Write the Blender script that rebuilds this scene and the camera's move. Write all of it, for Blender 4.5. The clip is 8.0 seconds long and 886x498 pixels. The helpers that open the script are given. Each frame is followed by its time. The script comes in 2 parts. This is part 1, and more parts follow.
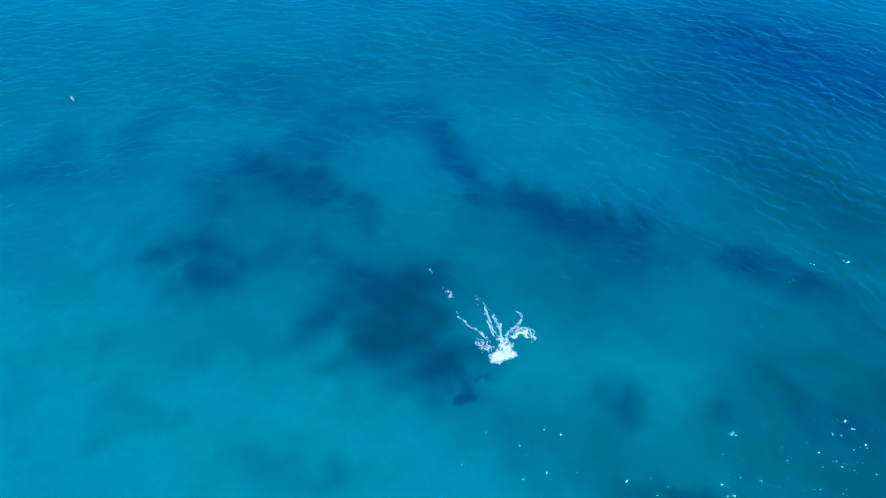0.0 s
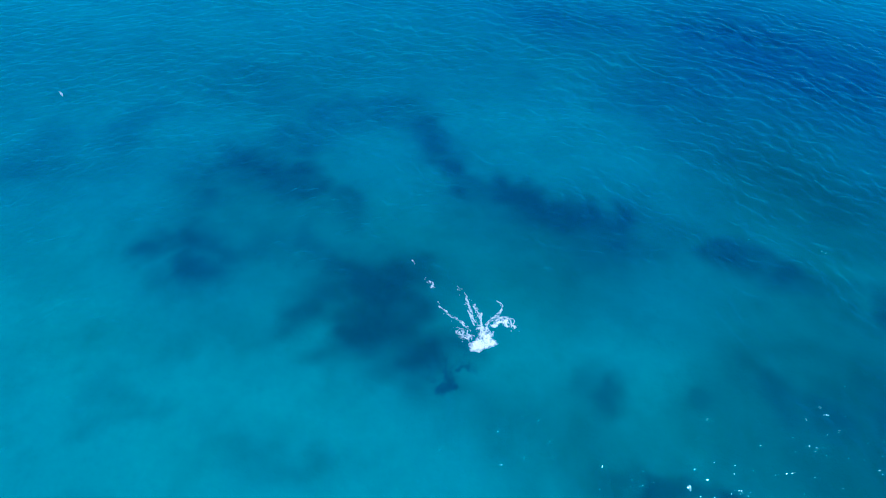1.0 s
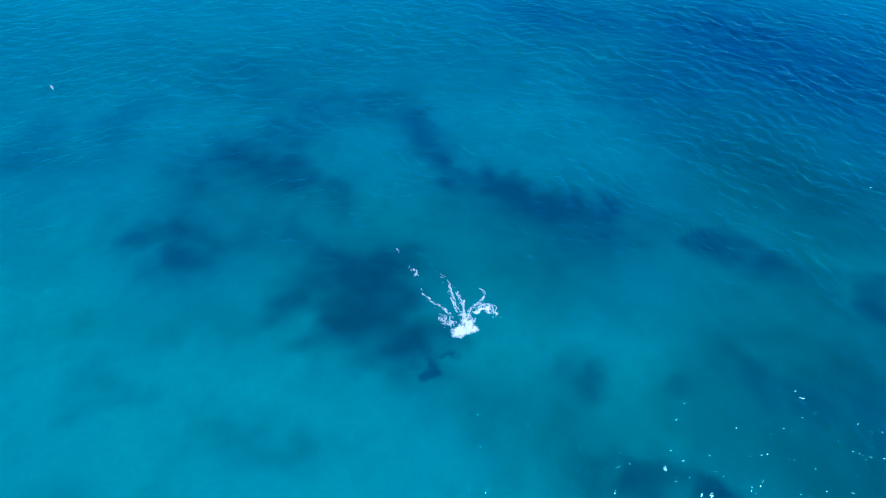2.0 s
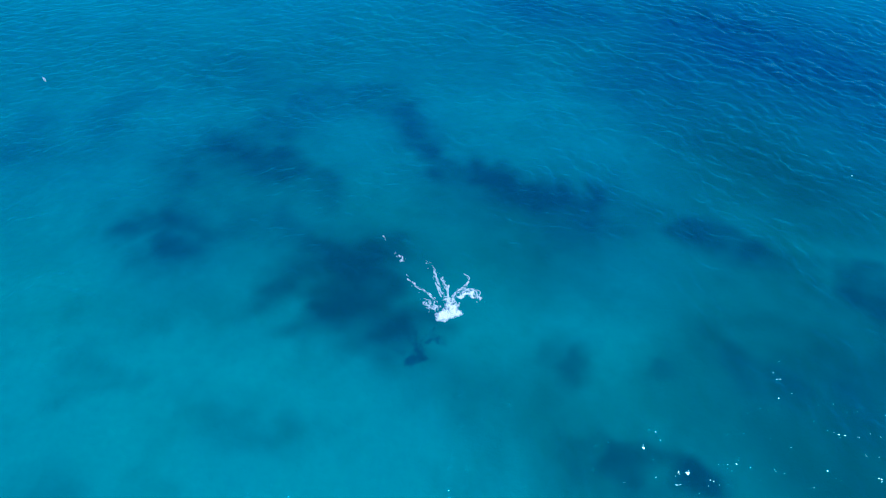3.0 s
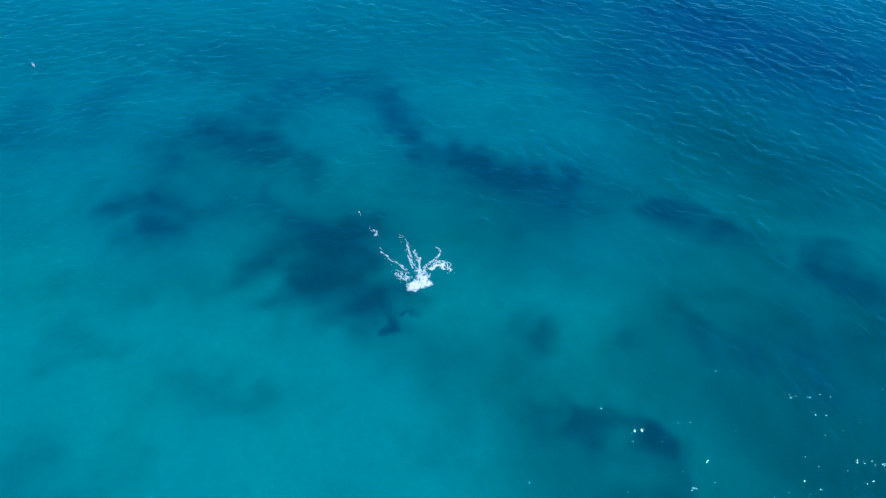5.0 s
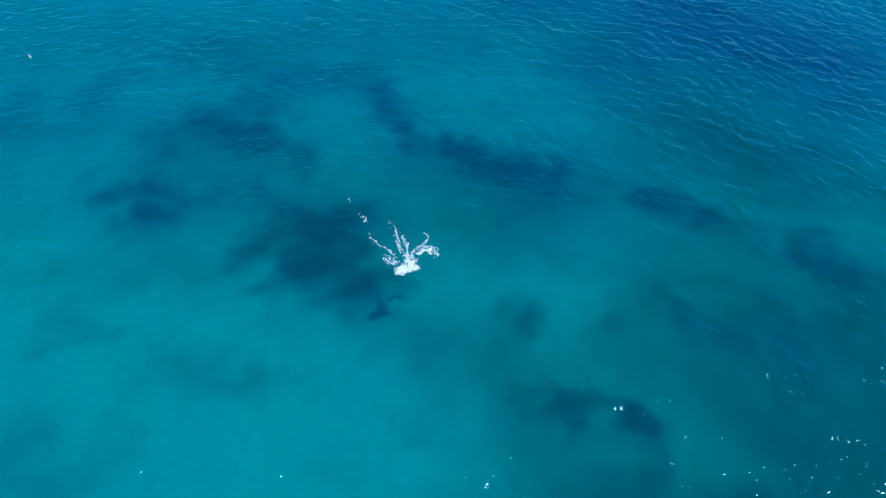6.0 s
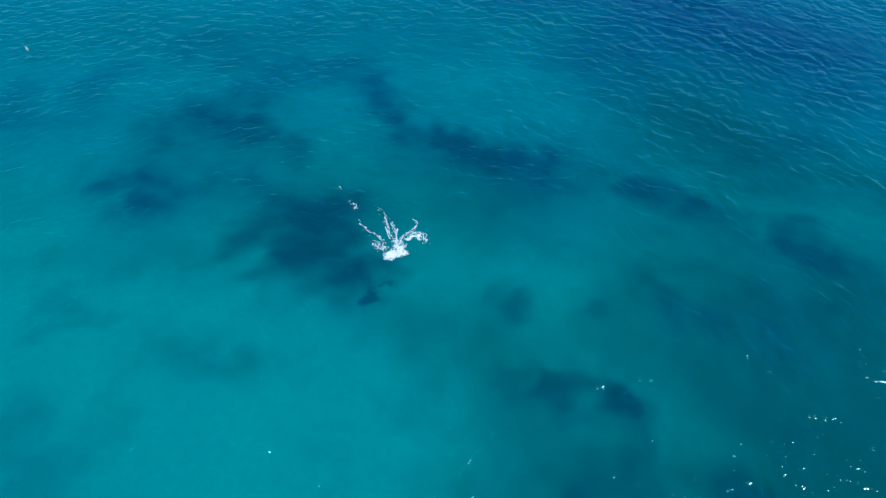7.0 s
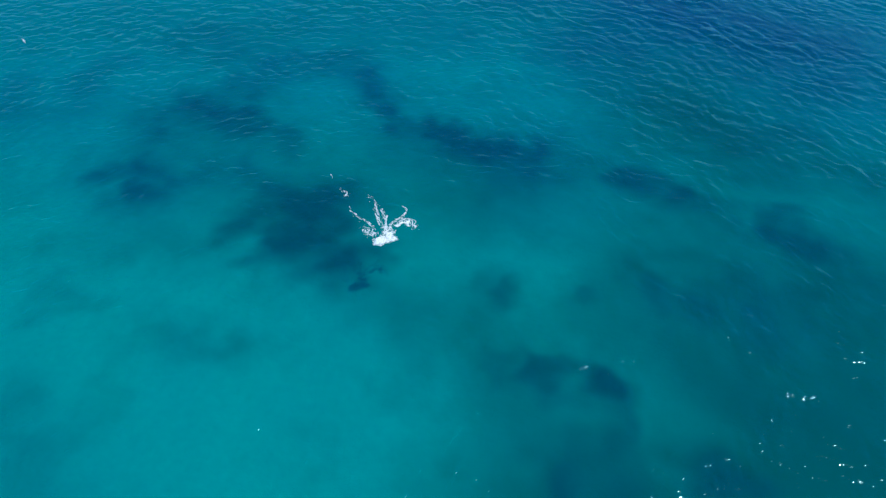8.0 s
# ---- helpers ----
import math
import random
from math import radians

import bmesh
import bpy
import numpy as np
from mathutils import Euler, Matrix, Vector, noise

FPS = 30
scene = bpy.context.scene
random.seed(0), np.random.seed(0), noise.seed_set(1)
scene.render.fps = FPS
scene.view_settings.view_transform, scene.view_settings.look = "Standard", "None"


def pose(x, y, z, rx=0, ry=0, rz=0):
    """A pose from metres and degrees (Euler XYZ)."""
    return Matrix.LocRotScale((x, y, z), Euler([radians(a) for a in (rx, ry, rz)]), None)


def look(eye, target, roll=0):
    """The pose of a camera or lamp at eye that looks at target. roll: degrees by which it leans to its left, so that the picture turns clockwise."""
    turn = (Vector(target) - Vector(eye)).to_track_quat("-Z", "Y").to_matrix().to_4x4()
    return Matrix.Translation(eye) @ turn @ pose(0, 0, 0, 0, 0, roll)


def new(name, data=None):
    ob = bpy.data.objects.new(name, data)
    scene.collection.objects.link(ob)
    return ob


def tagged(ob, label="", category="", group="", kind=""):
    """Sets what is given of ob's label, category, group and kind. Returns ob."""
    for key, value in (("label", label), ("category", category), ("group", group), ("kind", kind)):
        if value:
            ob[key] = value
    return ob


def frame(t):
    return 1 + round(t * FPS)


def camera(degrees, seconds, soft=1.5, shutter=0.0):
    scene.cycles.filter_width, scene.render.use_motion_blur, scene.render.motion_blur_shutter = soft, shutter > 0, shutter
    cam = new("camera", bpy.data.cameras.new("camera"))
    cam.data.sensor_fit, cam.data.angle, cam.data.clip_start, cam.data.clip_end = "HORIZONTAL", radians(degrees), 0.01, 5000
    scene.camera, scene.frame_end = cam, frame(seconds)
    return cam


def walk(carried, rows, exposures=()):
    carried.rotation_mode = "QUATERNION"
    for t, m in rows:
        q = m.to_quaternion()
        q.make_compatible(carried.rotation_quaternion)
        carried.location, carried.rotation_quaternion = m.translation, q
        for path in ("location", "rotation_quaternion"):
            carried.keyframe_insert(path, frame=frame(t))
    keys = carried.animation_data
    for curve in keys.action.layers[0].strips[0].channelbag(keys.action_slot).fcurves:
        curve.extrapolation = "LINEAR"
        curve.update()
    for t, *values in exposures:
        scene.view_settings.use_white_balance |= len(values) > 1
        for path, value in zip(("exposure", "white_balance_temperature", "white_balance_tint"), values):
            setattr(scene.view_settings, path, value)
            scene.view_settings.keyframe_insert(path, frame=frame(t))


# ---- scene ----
# ---------------------------------------------------------------- camera: a drone drifting backwards over the sea
cam = camera(66.0, 8.0, soft=1.2)
WALK = [  # seconds, x, y, z, tilt below the horizon, yaw to the right
    (0.0, 0.00, 0.00, 63.00, 45.00, 0.00), (1.0, 2.12, -1.60, 62.73, 44.87, 0.12), (2.0, 4.05, -3.42, 62.34, 44.81, 0.23),
    (3.0, 5.80, -5.51, 61.92, 44.78, 0.33), (4.0, 7.54, -7.66, 61.67, 44.73, 0.39), (5.0, 9.25, -9.97, 61.46, 44.71, 0.39),
    (6.0, 10.89, -12.40, 61.22, 44.71, 0.34), (7.0, 12.41, -14.74, 60.94, 44.70, 0.30), (8.0, 13.90, -17.07, 60.64, 44.68, 0.27)]
walk(cam, [(t, pose(x, y, z, 90 - tilt, 0, -yaw)) for t, x, y, z, tilt, yaw in WALK],
     exposures=[(0.0, 0.37, 4950, 6), (3.0, 0.31, 5000, 5), (4.5, 0.24, 5420, 3), (6.0, 0.24, 5600, 2), (8.0, 0.22, 6150, 1)])

# ---------------------------------------------------------------- light: clear sky, high sun to the right
SUN_UP, SUN_RIGHT = 65.0, 90.0
world = bpy.data.worlds.new("clear_sky")
scene.world = world
world.use_nodes = True
sky = world.node_tree.nodes.new("ShaderNodeTexSky")
sky.sky_type, sky.sun_disc = "NISHITA", False
sky.altitude = 200
sky.air_density, sky.dust_density, sky.ozone_density = 1.0, 0.5, 4.0
sky.sun_elevation, sky.sun_rotation = radians(SUN_UP), radians(SUN_RIGHT)
world.node_tree.links.new(sky.outputs[0], world.node_tree.nodes["Background"].inputs[0])
world.node_tree.nodes["Background"].inputs[1].default_value = 0.15
sun = new("sun", bpy.data.lights.new("sun", "SUN"))
sun.data.energy, sun.data.angle, sun.data.color = 2.0, radians(0.53), (1.0, 0.98, 0.95)
sun_way = Vector((math.sin(radians(SUN_RIGHT)) * math.cos(radians(SUN_UP)), math.cos(radians(SUN_RIGHT)) * math.cos(radians(SUN_UP)), math.sin(radians(SUN_UP))))
sun.matrix_world = look(sun_way * 100, (0, 0, 0))


# ---------------------------------------------------------------- materials
def material(name):
    m = bpy.data.materials.new(name)
    m.use_nodes = True
    nt = m.node_tree
    nt.nodes.clear()
    out = nt.nodes.new("ShaderNodeOutputMaterial")

    def node(kind, **inputs):
        n = nt.nodes.new("ShaderNode" + kind)
        for key, value in inputs.items():
            socket = n.inputs[int(key[1:])] if key[0] == "i" and key[1:].isdigit() else n.inputs[key.replace("_", " ")]
            if isinstance(value, bpy.types.NodeSocket):
                nt.links.new(value, socket)
            else:
                socket.default_value = value
        return n
    return m, node, lambda s: nt.links.new(s, out.inputs[0])


def mix_colour(node, factor, a, b):
    n = node("Mix")
    n.data_type = "RGBA"
    for k, v in ((0, factor), (6, a), (7, b)):
        if isinstance(v, bpy.types.NodeSocket):
            n.id_data.links.new(v, n.inputs[k])
        else:
            n.inputs[k].default_value = v
    return n.outputs[2]


def seabed_material():
    m, node, end = material("sand_and_seagrass")
    place = node("NewGeometry").outputs[0]
    growth = node("Attribute")
    growth.attribute_name = "growth"
    g = growth.outputs["Fac"]
    big = node("TexNoise", Vector=place, Scale=0.07, Detail=4.0, Roughness=0.6).outputs[0]
    fine = node("TexNoise", Vector=place, Scale=0.9, Detail=6.0, Roughness=0.65).outputs[0]
    sand = mix_colour(node, big, (0.74, 0.69, 0.53, 1), (0.6, 0.58, 0.47, 1))
    sand = mix_colour(node, node("MapRange", i0=fine, i1=0.35, i2=0.75, i3=0.0, i4=0.3).outputs[0], sand, (0.45, 0.44, 0.37, 1))
    weed = mix_colour(node, fine, (0.025, 0.042, 0.028, 1), (0.05, 0.075, 0.045, 1))
    green_tone = node("Attribute")
    green_tone.attribute_name = "green_tone"
    sand = mix_colour(node, green_tone.outputs["Fac"], sand, (0.05, 0.13, 0.03, 1))
    base = mix_colour(node, g, sand, weed)
    bump = node("Bump", Height=fine, Strength=0.5, Distance=0.3).outputs[0]
    end(node("BsdfPrincipled", Base_Color=base, Roughness=0.95, Normal=bump).outputs[0])
    return m


def seagrass_material():
    m, node, end = material("seagrass_blades")
    tone = node("NewGeometry").outputs["Random Per Island"]
    base = mix_colour(node, tone, (0.13, 0.17, 0.09, 1), (0.19, 0.23, 0.13, 1))
    end(node("BsdfPrincipled", Base_Color=base, Roughness=0.8).outputs[0])
    return m


WATER_TINT = (0.02, 0.75, 0.79, 1)    # what one pass through the water lets by
SHALLOW_GLOW = (0.0, 0.145, 0.34, 1)    # what the water itself scatters back
DEEP_GLOW = (0.0, 0.075, 0.26, 1)


def water_material():
    m, node, end = material("clear_sea_water")
    place = node("NewGeometry").outputs[0]
    stretch = node("Mapping", Vector=place, Rotation=(0, 0, radians(-20)), Scale=(0.5, 1.0, 1.0)).outputs[0]
    ripple = node("TexNoise", Vector=stretch, Scale=4.5, Detail=1.0, Roughness=0.4, Distortion=0.4).outputs[0]
    bump = node("Bump", Height=ripple, Strength=0.66, Distance=0.052).outputs[0]
    haze = node("TexNoise", Vector=place, Scale=0.045, Detail=3.0, Roughness=0.55).outputs[0]
    depth = node("Attribute")
    depth.attribute_name = "depth"
    depth_haze = depth.outputs["Fac"]
    share = node("MapRange", i0=haze, i1=0.3, i2=0.7, i3=0.17, i4=0.23).outputs[0]
    # more blue where deep and far off: distance haze put into the surface colour
    share = node("Math", i0=share, i1=node("MapRange", i0=depth_haze, i1=0.0, i2=1.0, i3=0.0, i4=0.24).outputs[0]).outputs[0]
    clear = node("BsdfTransparent", Color=WATER_TINT).outputs[0]
    glow = node("BsdfDiffuse", Color=mix_colour(node, depth_haze, SHALLOW_GLOW, DEEP_GLOW)).outputs[0]
    body = node("MixShader", i0=share, i1=clear, i2=glow).outputs[0]
    gloss = node("BsdfGlossy", Color=(0.42, 0.9, 1, 1), Roughness=0.09, Normal=bump).outputs[0]
    edge = node("Fresnel", IOR=1.333, Normal=bump).outputs[0]
    end(node("MixShader", i0=edge, i1=body, i2=gloss).outputs[0])
    return m


def foam_material():
    m, node, end = material("white_sea_foam")
    place = node("NewGeometry").outputs[0]
    cells = node("TexNoise", Vector=place, Scale=5.0, Detail=6.0, Roughness=0.7).outputs[0]
    base = mix_colour(node, cells, (0.87, 0.9, 0.92, 1), (0.95, 0.96, 0.96, 1))
    bump = node("Bump", Height=cells, Strength=0.3, Distance=0.1).outputs[0]
    froth = node("BsdfPrincipled", Base_Color=base, Roughness=0.85, Normal=bump).outputs[0]
    thick = node("Attribute")
    thick.attribute_name = "thick"
    holes = node("MapRange", i0=thick.outputs["Fac"], i1=0.0, i2=1.0, i3=0.92, i4=0.02).outputs[0]
    end(node("MixShader", i0=holes, i1=froth, i2=node("BsdfTransparent").outputs[0]).outputs[0])
    return m


SEABED, SEAGRASS, WATER, FOAM = seabed_material(), seagrass_material(), water_material(), foam_material()


# ---------------------------------------------------------------- helpers for this place
def value_noise(x, y, size, seed):
    """Smooth noise from 0 to 1 over arrays of places, with cells of that size."""
    lattice = np.random.RandomState(seed).rand(256, 256)
    u, v = np.asarray(x) / size, np.asarray(y) / size
    i, j = np.floor(u).astype(int), np.floor(v).astype(int)
    a, b = u - i, v - j
    a, b = a * a * (3 - 2 * a), b * b * (3 - 2 * b)
    at = lambda k, l: lattice[k % 256, l % 256]
    return (at(i, j) * (1 - a) + at(i + 1, j) * a) * (1 - b) + (at(i, j + 1) * (1 - a) + at(i + 1, j + 1) * a) * b


def smooth(lo, hi, v):
    s = np.clip((v - lo) / (hi - lo), 0, 1)
    return s * s * (3 - 2 * s)


def sheet(name, X, Y, Z, mat):
    """A sheet over a grid of places, rows by columns."""
    co = np.stack((X, Y, Z), -1).reshape(-1, 3)
    ny, nx = X.shape
    k = (np.arange(ny - 1)[:, None] * nx + np.arange(nx - 1)[None]).ravel()
    quads = np.stack((k, k + 1, k + nx + 1, k + nx), -1).astype(np.int32)
    me = bpy.data.meshes.new(name)
    me.vertices.add(len(co))
    me.vertices.foreach_set("co", co.astype(np.float32).ravel())
    me.loops.add(quads.size)
    me.loops.foreach_set("vertex_index", quads.ravel())
    me.polygons.add(len(quads))
    me.polygons.foreach_set("loop_start", np.arange(0, quads.size, 4, dtype=np.int32))
    me.polygons.foreach_set("use_smooth", np.ones(len(quads), bool))
    me.update(calc_edges=True)
    me.materials.append(mat)
    return new(name, me)


def spans(lo, hi, step, far=(30, 90, 250, 700, 3000)):
    mid = np.arange(lo, hi + step / 2, step)
    return np.concatenate(([lo - d for d in far[::-1]], mid, [hi + d for d in far]))


# ---------------------------------------------------------------- seabed: sand, with beds of seagrass and weed
DEPTH = -9.0
BEDS = {}


def bed(kind, *strokes):
    """A bed is a run of strokes over the plan: from x, y to x, y, half width, thickness of growth."""
    BEDS[kind] = strokes


bed("long_ridge", (-0.8, 105.5, 0.9, 99.0, 1.9, 0.45), (0.9, 99.0, 3.2, 94.0, 2.1, 0.65),
    (3.2, 94.0, 7.4, 88.2, 2.4, 0.74), (7.4, 88.2, 15.0, 83.8, 2.8, 0.8),
    (14.8, 84.2, 30.2, 76.8, 3.1, 0.86), (19.1, 78.4, 28.2, 74.4, 2.6, 0.55), (23.0, 70.4, 29.4, 73.1, 2.5, 0.30))
bed("outer_ridge", (41.6, 70.6, 44.4, 68.8, 2.1, 0.90), (44.4, 68.8, 52.4, 66.0, 2.9, 0.8), (52.4, 66.4, 58.7, 60.6, 3.2, 0.50),
    (62.8, 56.4, 68.4, 52.8, 2.7, 0.80))
bed("arch", (-19.5, 108.8, -6.9, 112.1, 4.5, 0.46), (-6.9, 112.1, -1.4, 106.2, 3.0, 0.36), (-25.1, 99.9, -19.4, 107.9, 3.5, 0.32))
bed("far_bed", (-37.7, 87.3, -33.3, 93.4, 4.0, 0.55), (-33.3, 93.4, -27.1, 91.0, 4.0, 0.90), (-28.1, 91.0, -22.0, 88.3, 4.0, 0.95),
    (-22.6, 99.9, -27.0, 93.4, 3.0, 0.35), (-13.3, 85.1, -11.4, 78.3, 3.0, 0.45))
bed("west_bed", (-42.8, 72.6, -38.0, 73.2, 2.1, 0.65), (-37.4, 74.8, -34.8, 72.4, 3.0, 0.85), (-36.6, 70.2, -35.0, 69.4, 2.3, 0.75),
    (-38.5, 64.0, -34.2, 65.8, 2.5, 0.35))
bed("middle_bed", (-24.6, 70.9, -19.0, 73.1, 2.6, 0.35), (-19.1, 73.3, -13.5, 68.1, 3.0, 0.50), (-13.3, 66.4, -6.6, 63.2, 3.0, 0.60))
bed("centre_bed", (-17.2, 58.6, -13.8, 60.4, 3.0, 0.62), (-14.1, 58.6, -9.0, 57.6, 3.2, 0.68), (-9.8, 63.8, -5.8, 64.6, 2.8, 0.6),
    (-10.6, 54.1, -8.2, 54.6, 2.2, 0.85))
# seagrass, with a whale's shadow painted as growth, mainly in the last stroke
bed("near_bed", (-2.6, 49.8, 0.4, 51.3, 2.7, 0.95), (0.4, 51.3, 3.9, 53.6, 2.2, 0.7), (-5.2, 60.2, -3.8, 55.6, 3.1, 0.95), (-3.8, 55.6, -1.4, 51.0, 2.4, 0.9),
    (5.4, 54.0, 6.2, 51.4, 1.6, 0.4), (0.8, 50.2, 3.0, 47.2, 1.9, 0.45))
bed("lone_clump", (22.6, 45.6, 22.3, 43.8, 1.3, 0.65), (19.3, 47.4, 21.3, 46.6, 1.2, 0.25))
bed("crescent", (25.2, 33.2, 28.4, 32.5, 0.9, 0.9), (28.6, 33.2, 33.0, 32.0, 0.9, 0.7), (33.4, 31.4, 35.2, 29.0, 1.1, 1.0),
    (26.0, 28.4, 29.1, 27.7, 1.2, 0.35), (35.6, 28.0, 33.5, 21.7, 1.4, 0.45), (33.5, 21.7, 32.1, 14.5, 2.0, 0.32))
bed("scattered_east", (45.1, 18.2, 47.5, 16.3, 2.0, 0.60), (26.5, 16.8, 26.9, 15.2, 1.4, 0.60), (20.2, 33.4, 20.8, 32.1, 1.6, 0.35),
    (43.2, 45.6, 44.2, 43.4, 1.7, 0.45), (47.4, 43.2, 48.6, 41.4, 1.6, 0.4), (55.0, 41.6, 57.0, 39.8, 2.2, 0.45), (57.0, 42.4, 69.2, 44.3, 5.0, 0.30),
    (33.2, 45.2, 33.8, 44.2, 1.0, 0.3))
bed("scattered_west", (-36.8, 27.3, -32.3, 21.5, 3.5, 0.3), (-20.2, 37.2, -12.0, 36.1, 2.0, 0.26), (-39.8, 46.3, -35.0, 44.0, 2.2, 0.22),
    (-36.2, 42.6, -31.3, 43.0, 1.6, 0.22), (4.5, 43.4, 7.7, 41.9, 3.0, 0.25), (-20.1, 37.6, -15.4, 35.6, 2.5, 0.14))
bed("scattered_far", (-56.6, 105.7, -53.1, 109.8, 3.0, 0.35), (-69.6, 101.6, -71.1, 93.3, 4.0, 0.35), (-40.4, 123.0, -31.6, 117.7, 5.0, 0.30))
# the dimness of deep water, put into the seabed as growth
bed("deep_meadow", (69.0, 143.7, 90.1, 124.2, 14.0, 0.85), (28.5, 153.4, 43.5, 149.1, 7.0, 0.50), (44.0, 117.8, 53.5, 119.9, 7.0, 0.45),
    (72.3, 122.0, 82.6, 108.0, 8.0, 0.40))
# wide stretches where the sand is darker and greener
GREEN_TONES = [(18, 40, 27, 20, 11, 0.55), (22, 6, 60, 20, 18, 0.97), (47, 48, 80, 40, 18, 0.86), (36, 37, 50, 31, 11, 0.5), (15, 70, 60, 76, 19, 0.46), (62, 30, 80, 20, 20, 0.7), (-30, 77, 20, 75, 22, 0.3), (58, 94, 95, 62, 22, 0.7),
         (-90, 125, 110, 138, 22, 0.3), (55, 120, 110, 100, 22, 0.4), (-4, 62, 2, 50, 10, 0.25), (-75, 92, -45, 95, 10, 0.22), (-52, 54, -24, 56, 6, 0.2)]


def warped(x, y):
    return (x + 5 * (value_noise(x, y, 7, 3) - 0.5) + 2.0 * (value_noise(x, y, 2.4, 4) - 0.5),
            y + 5 * (value_noise(x, y, 7, 5) - 0.5) + 2.4 * (value_noise(x, y, 2.4, 6) - 0.5))


def stroke(x, y, x0, y0, x1, y1, half, thick, soft=2.3):
    dx, dy = x1 - x0, y1 - y0
    s = np.clip(((x - x0) * dx + (y - y0) * dy) / (dx * dx + dy * dy), 0, 1)
    d = np.hypot(x - x0 - s * dx, y - y0 - s * dy)
    return thick * (1 - smooth(0.05 * half, soft * half, d))


def growth_of(kind, x, y, wider=1.0):
    u, v = warped(x, y)
    g = np.zeros_like(x)
    for x0, y0, x1, y1, half, thick in BEDS[kind]:
        g = np.maximum(g, stroke(u, v, *warped(x0, y0), *warped(x1, y1), half * wider, thick))
    clumps = 0.6 * value_noise(x, y, 4.2, 51) + 0.4 * value_noise(x, y, 1.9, 52)
    return np.clip(g * (0.82 + 0.38 * smooth(0.2, 0.75, clumps)), 0, 1)


def growth(x, y):
    open_sand = np.ones_like(x)
    for kind in BEDS:
        open_sand *= (1 - 0.92 * growth_of(kind, x, y)) * (1 - 0.24 * growth_of(kind, x, y, 2.2))
    return 1 - open_sand


def green_tone(x, y):
    u, v = warped(x, y)
    bare = np.ones_like(x)
    broad = 0.62 + 0.3 * value_noise(x, y, 13, 16) + 0.26 * value_noise(x, y, 5, 17) + 0.22 * value_noise(x, y, 2.6, 18)
    for s in GREEN_TONES:
        bare *= 1 - np.clip(stroke(u, v, *s, soft=1.3) * broad, 0, 0.95)
    patchy = 0.5 * value_noise(x, y, 9, 8) + 0.3 * value_noise(x, y, 4, 9) + 0.2 * value_noise(x, y, 1.7, 10)
    return np.clip(1 - bare * (1 - 0.2 * smooth(0.38, 0.78, patchy)), 0, 1)


def depth_haze(x, y):
    """How far the bottom has dropped away, from 0 to 1: a slope down to the far right, plus a broad far-side rise that
    paints distance haze.
    """
    u, v = x + 30 * (value_noise(x, y, 26, 14) - 0.5), y + 30 * (value_noise(x, y, 26, 15) - 0.5)
    return smooth(108, 205, 0.62 * u + v) * 0.65 + 0.5 * smooth(42, 90, v) + 0.1 * smooth(90, 130, v)


def bed_height(x, y):
    near = smooth(400, 150, np.hypot(x, y - 70))
    return DEPTH - 4 * depth_haze(x, y) + near * (0.5 * (value_noise(x, y, 14, 11) - 0.5) + 0.18 * (value_noise(x, y, 3.1, 12) - 0.5) + 0.35 * growth(x, y))


bed_x, bed_y = np.meshgrid(spans(-108, 122, 0.5), spans(-5, 165, 0.5))
seabed = sheet("seabed", bed_x, bed_y, bed_height(bed_x, bed_y), SEABED)
tagged(seabed, "pale rippled sand seabed with dark weedy patches", "seabed", kind="structure")
for cover, spread in (("growth", growth), ("green_tone", green_tone)):
    mask = seabed.data.attributes.new(cover, "FLOAT", "POINT")
    mask.data.foreach_set("value", spread(bed_x, bed_y).ravel().astype(np.float32))


def tufts(rng, spot, size):
    """Tufts of four bent blades each at the places given: points and faces."""
    n = len(spot)
    a = rng.rand(n, 4) * 2 * math.pi
    lean, long = 0.35 + 0.5 * rng.rand(n, 4), size[:, None] * (0.7 + 0.6 * rng.rand(n, 4))
    c, s = np.cos(a), np.sin(a)
    rows = []
    for reach, high, wide in ((0.0, 0.0, 1.0), (0.4, 0.4, 1.0), (1.0, 0.6, 0.25)):
        for side in (-1, 1):
            w = side * wide * 0.18 * size[:, None]
            rows.append(np.stack((spot[:, :1] + long * lean * reach * c - w * s, spot[:, 1:2] + long * lean * reach * s + w * c,
                                  spot[:, 2:] + long * high), -1))
    points = np.stack(rows, 2).reshape(-1, 3)
    first = np.arange(0, len(points), 6)[:, None]
    faces = np.concatenate((first + [0, 1, 3, 2], first + [2, 3, 5, 4]))
    return points.tolist(), faces.tolist()


def seagrass_bed(kind, label, per_metre):
    rng = np.random.RandomState(sum(map(ord, kind)))
    strokes = np.array(BEDS[kind])
    lo = np.minimum(strokes[:, :2], strokes[:, 2:4]).min(0) - 8
    hi = np.maximum(strokes[:, :2], strokes[:, 2:4]).max(0) + 8
    count = int(np.prod(hi - lo) * per_metre)
    spot = lo + rng.rand(count, 2) * (hi - lo)
    spot = spot[growth_of(kind, spot[:, 0], spot[:, 1]) > 0.55 + 0.45 * rng.rand(count) ** 0.6]
    base = bed_height(spot[:, 0], spot[:, 1]) - 0.03
    points, faces = tufts(rng, np.column_stack((spot, base)), 0.06 + 0.07 * rng.rand(len(spot)))
    me = bpy.data.meshes.new("seagrass_bed")
    me.from_pydata(points, [], faces)
    me.materials.append(SEAGRASS)
    tagged(new("seagrass_bed", me), label, "seagrass", "seagrass beds", "stuff")


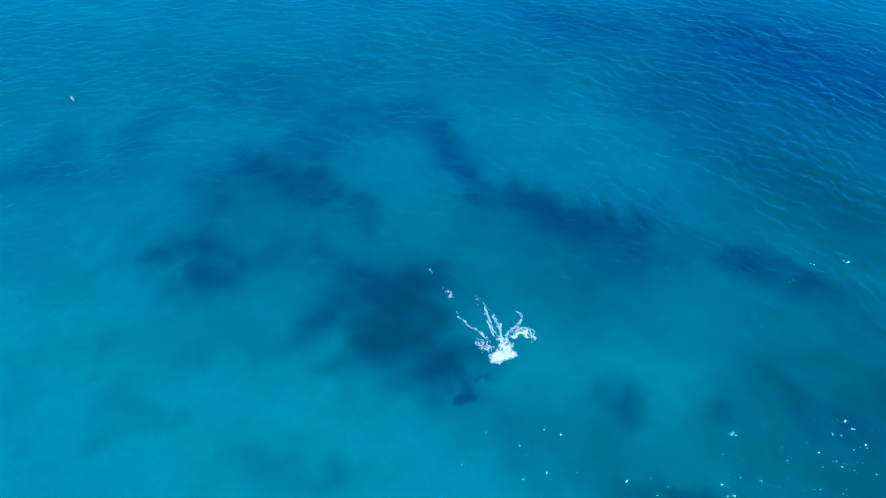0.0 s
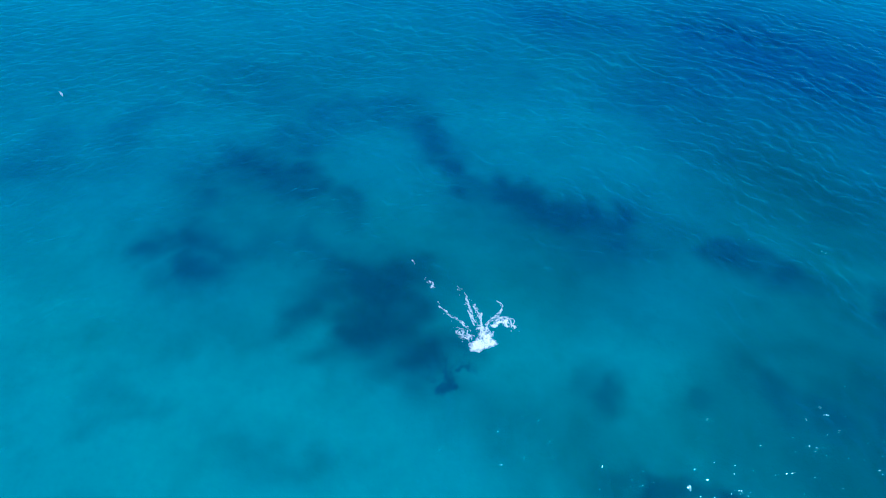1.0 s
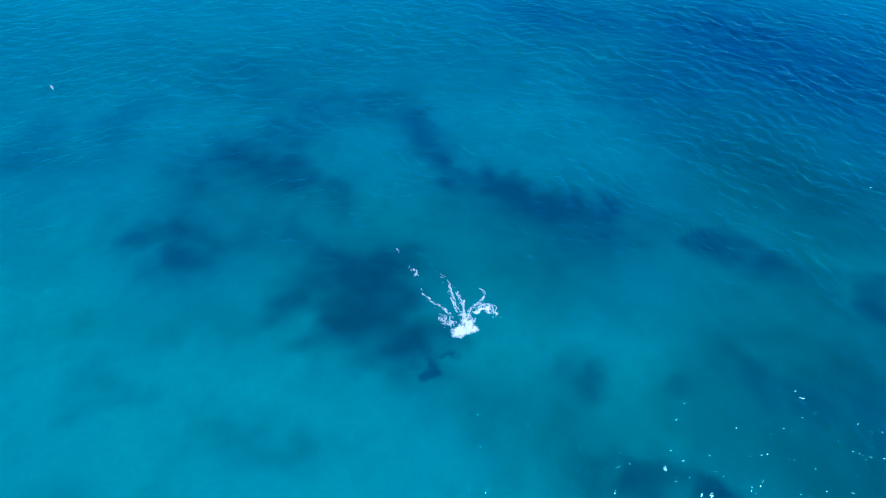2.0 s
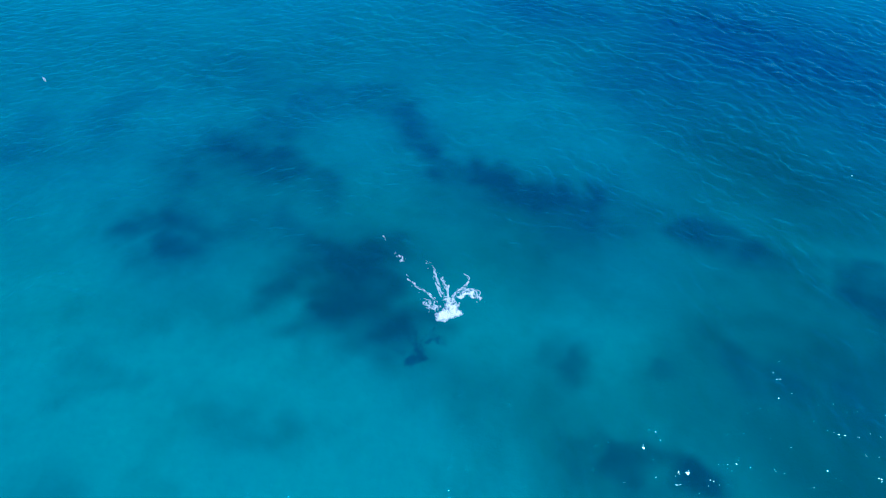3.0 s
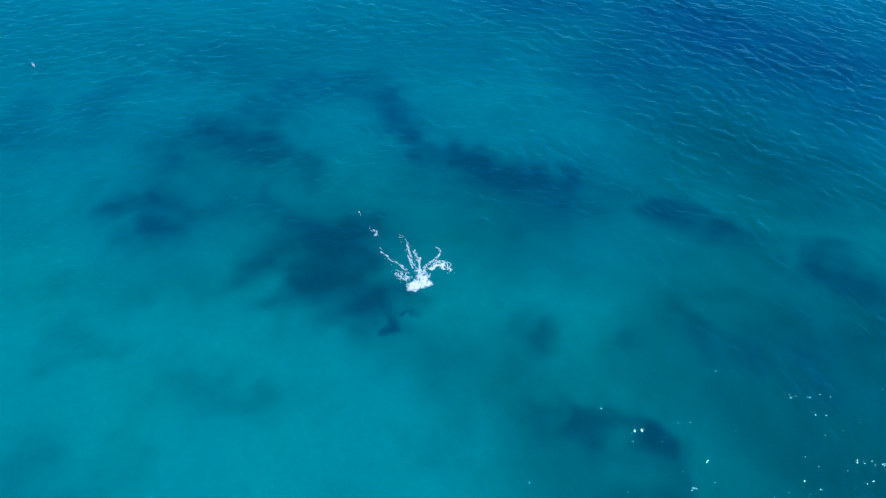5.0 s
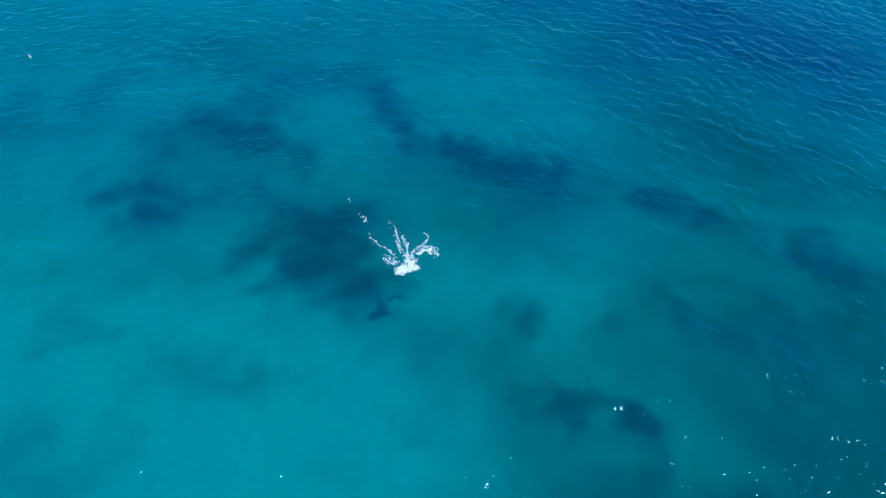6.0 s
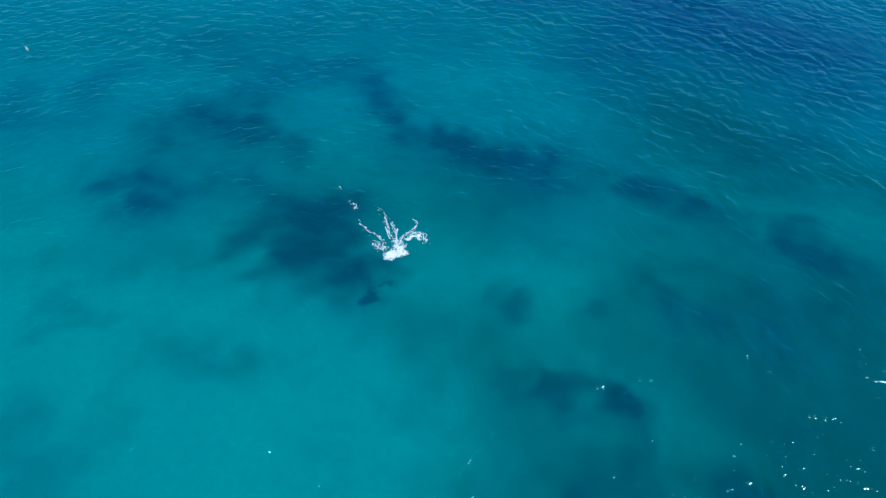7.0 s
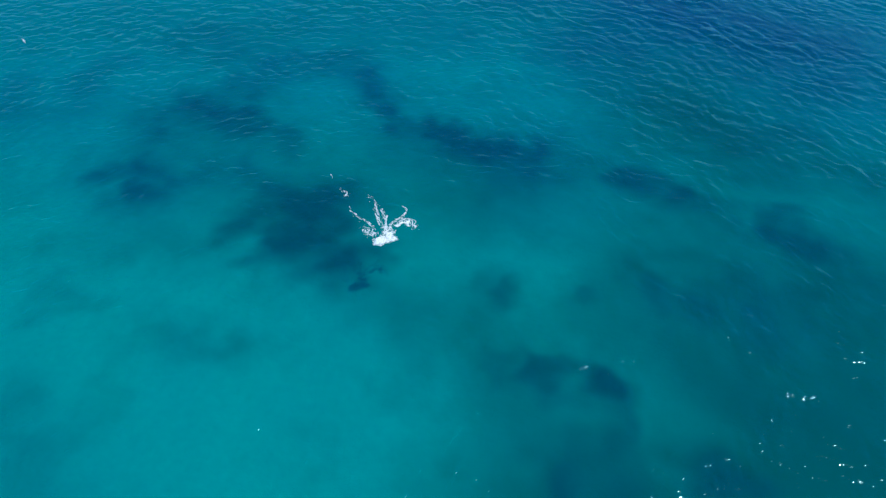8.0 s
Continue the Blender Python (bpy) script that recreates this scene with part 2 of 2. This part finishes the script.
for kind, label in (("long_ridge", "long dark seagrass ridge curving across the sand"), ("outer_ridge", "dark seagrass ridge running on beyond a sandy gap"),
                    ("arch", "faint arched band of thin seagrass on sand"), ("far_bed", "dark blue-green seagrass bed with ragged edges"),
                    ("west_bed", "patchy seagrass bed alone on pale sand"), ("middle_bed", "thin scattered seagrass between two thicker beds"),
                    ("centre_bed", "broad dark seagrass bed on pale sand"), ("near_bed", "dark ragged seagrass bed with shade painted in, beside open sand"),
                    ("lone_clump", "small round seagrass clump alone on sand"), ("crescent", "crescent-shaped dark seagrass bed with a thin tail"),
                    ("deep_meadow", "wide stretch of seabed painted dark for deeper water")):
    seagrass_bed(kind, label, 8 if kind == "deep_meadow" else 40)

# ---------------------------------------------------------------- water surface: a wind sea with peaked, drawn-out crests
def wind_sea(side, cells, longest, spread, seed):
    """A square of sea that repeats: heights and the sideways pull that peaks the crests, as an array of three layers; slopes are 1 on the mean."""
    rng = np.random.RandomState(seed)
    k = 2 * math.pi * np.fft.fftfreq(cells, side / cells)
    kx, ky = np.meshgrid(k, k)
    kk = np.hypot(kx, ky)
    kk[0, 0] = 1
    power = np.exp(-(2 * math.pi / longest / kk) ** 2.6) / kk ** 4.3 * np.abs(ky / kk) ** spread * np.exp(-(0.085 * kk) ** 2)
    power[0, 0] = 0
    waves = np.fft.fft2(rng.normal(size=(cells, cells))) * np.sqrt(power)
    layers = [np.fft.ifft2(w).real for w in (waves, -1j * kx / kk * waves, -1j * ky / kk * waves, 1j * kx * waves, 1j * ky * waves)]
    return np.stack(layers[:3]) / math.sqrt((layers[3] ** 2 + layers[4] ** 2).mean())


def sampled(square, side, u, v):
    cells = square.shape[1]
    u, v = u / side * cells, v / side * cells
    i, j = np.floor(u).astype(int), np.floor(v).astype(int)
    a, b = u - i, v - j
    at = lambda k, l: square[:, l % cells, k % cells]
    return (at(i, j) * (1 - a) + at(i + 1, j) * a) * (1 - b) + (at(i, j + 1) * (1 - a) + at(i + 1, j + 1) * a) * b


LONG_SEA, SHORT_SEA = wind_sea(96, 768, 3.5, 1.3, 21), wind_sea(61, 610, 1.4, 1.0, 22)


def sea_point(x, y):
    """Where the water stands that rests at x, y when the sea is flat."""
    # the crests are arcs about a far point, so that they swing round towards the deeper water
    turn, away = np.arctan2(x + 80, y + 38), np.hypot(x + 80, y + 38)
    u = 150 * turn + 2.2 * (value_noise(x, y, 8, 36) - 0.5)
    v = away + 3.0 * (value_noise(x, y, 8, 35) - 0.5) + 0.8 * (value_noise(x, y, 2.6, 37) - 0.5)
    gusts = (0.1 + 0.085 * smooth(45, 120, y)) * (0.65 + 0.75 * value_noise(x, y, 23, 31) * (0.5 + value_noise(x, y, 9, 32)))
    gusts = np.minimum(gusts * (0.5 + 0.9 * smooth(0.25, 0.8, value_noise(u, 1.5 * v, 7, 33))), 0.14 + 0.065 * smooth(45, 105, y)) * smooth(500, 160, np.hypot(x, y - 70))
    long_h, long_u, long_v = sampled(LONG_SEA, 96, u, v) * gusts
    short_h, short_u, short_v = sampled(SHORT_SEA, 61, 0.94 * u + 0.34 * v, 0.94 * v - 0.34 * u) * gusts * (0.45 + 0.55 * value_noise(x, y, 5, 34))
    peak = 0.55 + 0.4 * smooth(45, 110, y)
    pull_u, pull_v = peak * (long_u + short_u), peak * (long_v + short_v)
    return x + pull_u * np.cos(turn) + pull_v * np.sin(turn), y - pull_u * np.sin(turn) + pull_v * np.cos(turn), long_h + short_h


def fan(near, far, rows, columns):
    """Places over the stretch that is seen, closer together where it is near, and on to the horizon on all sides."""
    ys = near + (far - near) * np.linspace(0, 1, rows) ** 1.12
    ys = np.concatenate((near - np.array((3000, 700, 160, 60)), np.arange(near - 40, near, 0.3), ys, far + np.array((30, 120, 400, 1200, 3500))))
    reach = np.clip(ys, near, far + 400) - near
    west, east = -34 - 0.48 * reach, 57 + 0.47 * reach
    share = np.linspace(0, 1, columns)[None]
    inner = west[:, None] * (1 - share) + east[:, None] * share
    out = np.array((15, 60, 200, 800, 3000))
    X = np.concatenate((west[:, None] - out[::-1], inner, east[:, None] + out), 1)
    return X, np.repeat(ys[:, None], X.shape[1], 1)


rest_x, rest_y = fan(8, 140, 700, 920)
calm = np.ones_like(rest_x)    # the outermost, widely spaced places lie flat
calm[4:-5, 5:-5] = 0
wave_x, wave_y, wave_z = sea_point(rest_x, rest_y)
water = sheet("water", np.where(calm, rest_x, wave_x), np.where(calm, rest_y, wave_y), np.where(calm, 0, wave_z), WATER)
mask = water.data.attributes.new("depth", "FLOAT", "POINT")
mask.data.foreach_set("value", depth_haze(rest_x, rest_y).ravel().astype(np.float32))
tagged(water, "clear turquoise sea surface with small wind ripples", "sea", kind="structure")


# ---------------------------------------------------------------- foam: churned white water with trailing threads
def lace(x, y):
    """Ragged threads and bubbles, from 0 to 1."""
    u, v = x + 0.5 * (value_noise(x, y, 0.5, 44) - 0.5), y + 0.5 * (value_noise(x, y, 0.5, 45) - 0.5)
    threads = (1 - np.abs(2 * value_noise(u, v, 0.26, 41) - 1)) ** 3
    bubbles = value_noise(u, v, 0.13, 42) * value_noise(x, y, 0.7, 43)
    return 0.75 * threads + 0.6 * bubbles


def along(knots, count):
    """Even places along a smooth run of knots."""
    k = np.array([2 * np.array(knots[0]) - knots[1], *knots, 2 * np.array(knots[-1]) - knots[-2]], float)
    s = np.linspace(0, len(knots) - 1.001, count)
    i, t = np.floor(s).astype(int), (s % 1)[:, None]
    a, b, c, d = k[i], k[i + 1], k[i + 2], k[i + 3]
    return b + 0.5 * t * (c - a + t * (2 * a - 5 * b + 4 * c - d + t * (3 * b - 3 * c + d - a)))


def thread_field(rng, X, Y, knots, half, strands, drops):
    """Wandering threads of foam along a run, with drops thrown off beside it, from 0 to 1."""
    count = int(34 * np.hypot(*np.diff(np.array(knots, float), axis=0).T).sum()) + 12
    line = along(knots, count)
    way = np.gradient(line, axis=0)
    across = np.stack((-way[:, 1], way[:, 0]), -1) / (np.hypot(*way.T)[:, None] + 1e-9)
    s = np.linspace(0, 1, count)
    field = np.zeros_like(X)
    spots = []
    for _ in range(strands):
        phase, swing = rng.rand(3) * 6.28, rng.uniform(2, 6, 3) * (1 + count / 90)
        sway = sum(np.sin(f * s + p) for f, p in zip(swing, phase)) / 2.2 + rng.uniform(-0.5, 0.5)
        begin = rng.uniform(0, 0.5)
        broken = (np.sin(9 * s * swing[0] / 4 + phase[0]) + np.sin(23 * s + phase[1]) > -0.2) * (s > begin) * (s < begin + rng.uniform(0.4, 0.9))
        wide = (0.03 + 0.045 * rng.rand()) * (0.6 + 0.8 * np.sin(7 * s + phase[2]) ** 2)
        spots += [(*p, w) for p, w, b in zip(line + across * (half * sway)[:, None], wide, broken) if b]
    for _ in range(drops):
        p = line[rng.randint(count)] + rng.normal(0, 0.8 * half, 2)
        spots.append((*p, rng.uniform(0.03, 0.06)))
    for x, y, w in spots:
        near = (np.abs(X[0] - x) < 1.6 * w).nonzero()[0], (np.abs(Y[:, 0] - y) < 1.6 * w).nonzero()[0]
        if len(near[0]) and len(near[1]):
            at = np.s_[near[1][0]:near[1][-1] + 1, near[0][0]:near[0][-1] + 1]
            field[at] = np.maximum(field[at], np.clip(1.5 - np.hypot(X[at] - x, Y[at] - y) / w, 0, 1))
    return field


def foam_part(name, thing, place, knots, half, strands=0, drops=0, label=""):
    """A stretch of foam that lies on the waves: threads along the knots, or a churned patch round them."""
    rng = np.random.RandomState(int(1000 * abs(knots[0][0]) + 100 * abs(knots[0][1])) % 99991)
    k = np.array(knots, float)
    lo, hi = k.min(0) - 2.2 * half - 0.3, k.max(0) + 2.2 * half + 0.3
    step = 0.03 if strands else 0.045
    X, Y = np.meshgrid(np.arange(lo[0], hi[0], step), np.arange(lo[1], hi[1], step))
    x, y = X + place[0], Y + place[1]
    web = lace(x, y)
    u = X + 0.9 * (value_noise(x, y, 0.9, 46) - 0.5) + 0.35 * (value_noise(x, y, 0.3, 48) - 0.5)
    v = Y + 0.9 * (value_noise(x, y, 0.9, 47) - 0.5) + 0.35 * (value_noise(x, y, 0.3, 49) - 0.5)
    if strands:
        body = thread_field(rng, X, Y, knots, half, strands, drops)
        body = np.clip(body * (0.3 + 1.1 * web), 0, 0.8)
    else:
        run = np.zeros_like(X)
        for a, b in zip(k[:-1], k[1:]):
            run = np.maximum(run, stroke(u, v, *a, *b, half, 1.0, soft=1.7))
        body = np.clip(run * (0.45 + 1.05 * web), 0, 1.2)
    sea_x, sea_y, sea_z = sea_point(x, y)
    Z = sea_z + 0.03 + 0.16 * np.clip(body - 0.3, 0, 0.9) * (0.4 + web)
    ny, nx = X.shape
    cell = np.argwhere(body[:-1, :-1] > 0.22)
    first = cell[:, 0] * nx + cell[:, 1]
    used, faces = np.unique(np.stack((first, first + 1, first + nx + 1, first + nx), -1), return_inverse=True)
    me = bpy.data.meshes.new(name)
    me.from_pydata(np.stack((sea_x - place[0], sea_y - place[1], Z), -1).reshape(-1, 3)[used].tolist(), [], faces.reshape(-1, 4).tolist())
    me.polygons.foreach_set("use_smooth", np.ones(len(me.polygons), bool))
    thick = me.attributes.new("thick", "FLOAT", "POINT")
    thick.data.foreach_set("value", np.clip((body.ravel()[used] - 0.2) / (0.85 if strands else 0.5), 0, 1).astype(np.float32))
    me.materials.append(FOAM)
    ob = new(name, me)
    ob.parent = thing
    return tagged(ob, label, kind="stuff" if strands else "")


def foam_thing(name, place, label):
    ob = new(name)
    ob.location = (*place, 0.0)
    return tagged(ob, label, "foam")


CHURN_AT, FLECK_AT = (6.75, 46.0), (-62.2, 98.7)
foam = foam_thing("foam_patch", CHURN_AT, "white churned foam patch with lacy trailing streaks on water")
foam_part("churn", foam, CHURN_AT, ((-0.7, 0.0), (0.1, -0.2), (0.6, 0.4), (0.2, 1.1)), 0.75, label="dense white churned core")
foam_part("churn", foam, CHURN_AT, ((1.5, 2.8), (2.3, 3.3), (3.0, 2.9)), 0.3, label="thinner churned patch beside the core")
for knots, half, strands, drops in (
        (((-5.1, 6.4), (-4.2, 4.6), (-2.9, 3.7), (-1.8, 2.4), (-0.9, 1.1)), 0.17, 6, 30),
        (((-3.2, 9.2), (-2.0, 7.8), (-1.6, 6.0), (-1.1, 4.2), (-0.5, 2.0)), 0.30, 6, 50),
        (((-0.8, 6.2), (-0.4, 4.6), (0.0, 3.0), (0.1, 1.2)), 0.26, 9, 30),
        (((1.9, 6.7), (2.6, 5.5), (2.1, 4.3), (0.9, 3.2), (0.3, 1.6)), 0.18, 7, 30),
        (((0.6, 2.4), (1.8, 3.6), (3.0, 3.4), (4.0, 2.0)), 0.55, 14, 60),
        (((-2.9, 2.9), (-2.2, 1.5), (-1.2, 0.6)), 0.55, 9, 45),
        (((-0.6, 2.8), (0.2, 2.0), (0.7, 1.0)), 0.55, 14, 40),
        (((-6.5, 10.0), (-6.0, 9.3), (-5.7, 8.5)), 0.30, 3, 16),
        (((-8.5, 13.4), (-8.2, 12.8), (-8.2, 12.2)), 0.08, 2, 4)):
    foam_part("streak", foam, CHURN_AT, knots, half, strands, drops)
# a small white fleck on the water, built with the foam threads
fleck = foam_thing("white_fleck", FLECK_AT, "small white fleck alone on rippled open water")
foam_part("streak", fleck, FLECK_AT, ((-0.5, 0.8), (-0.1, 0.2), (0.2, -0.2), (0.5, -0.7)), 0.12, 5, 6)
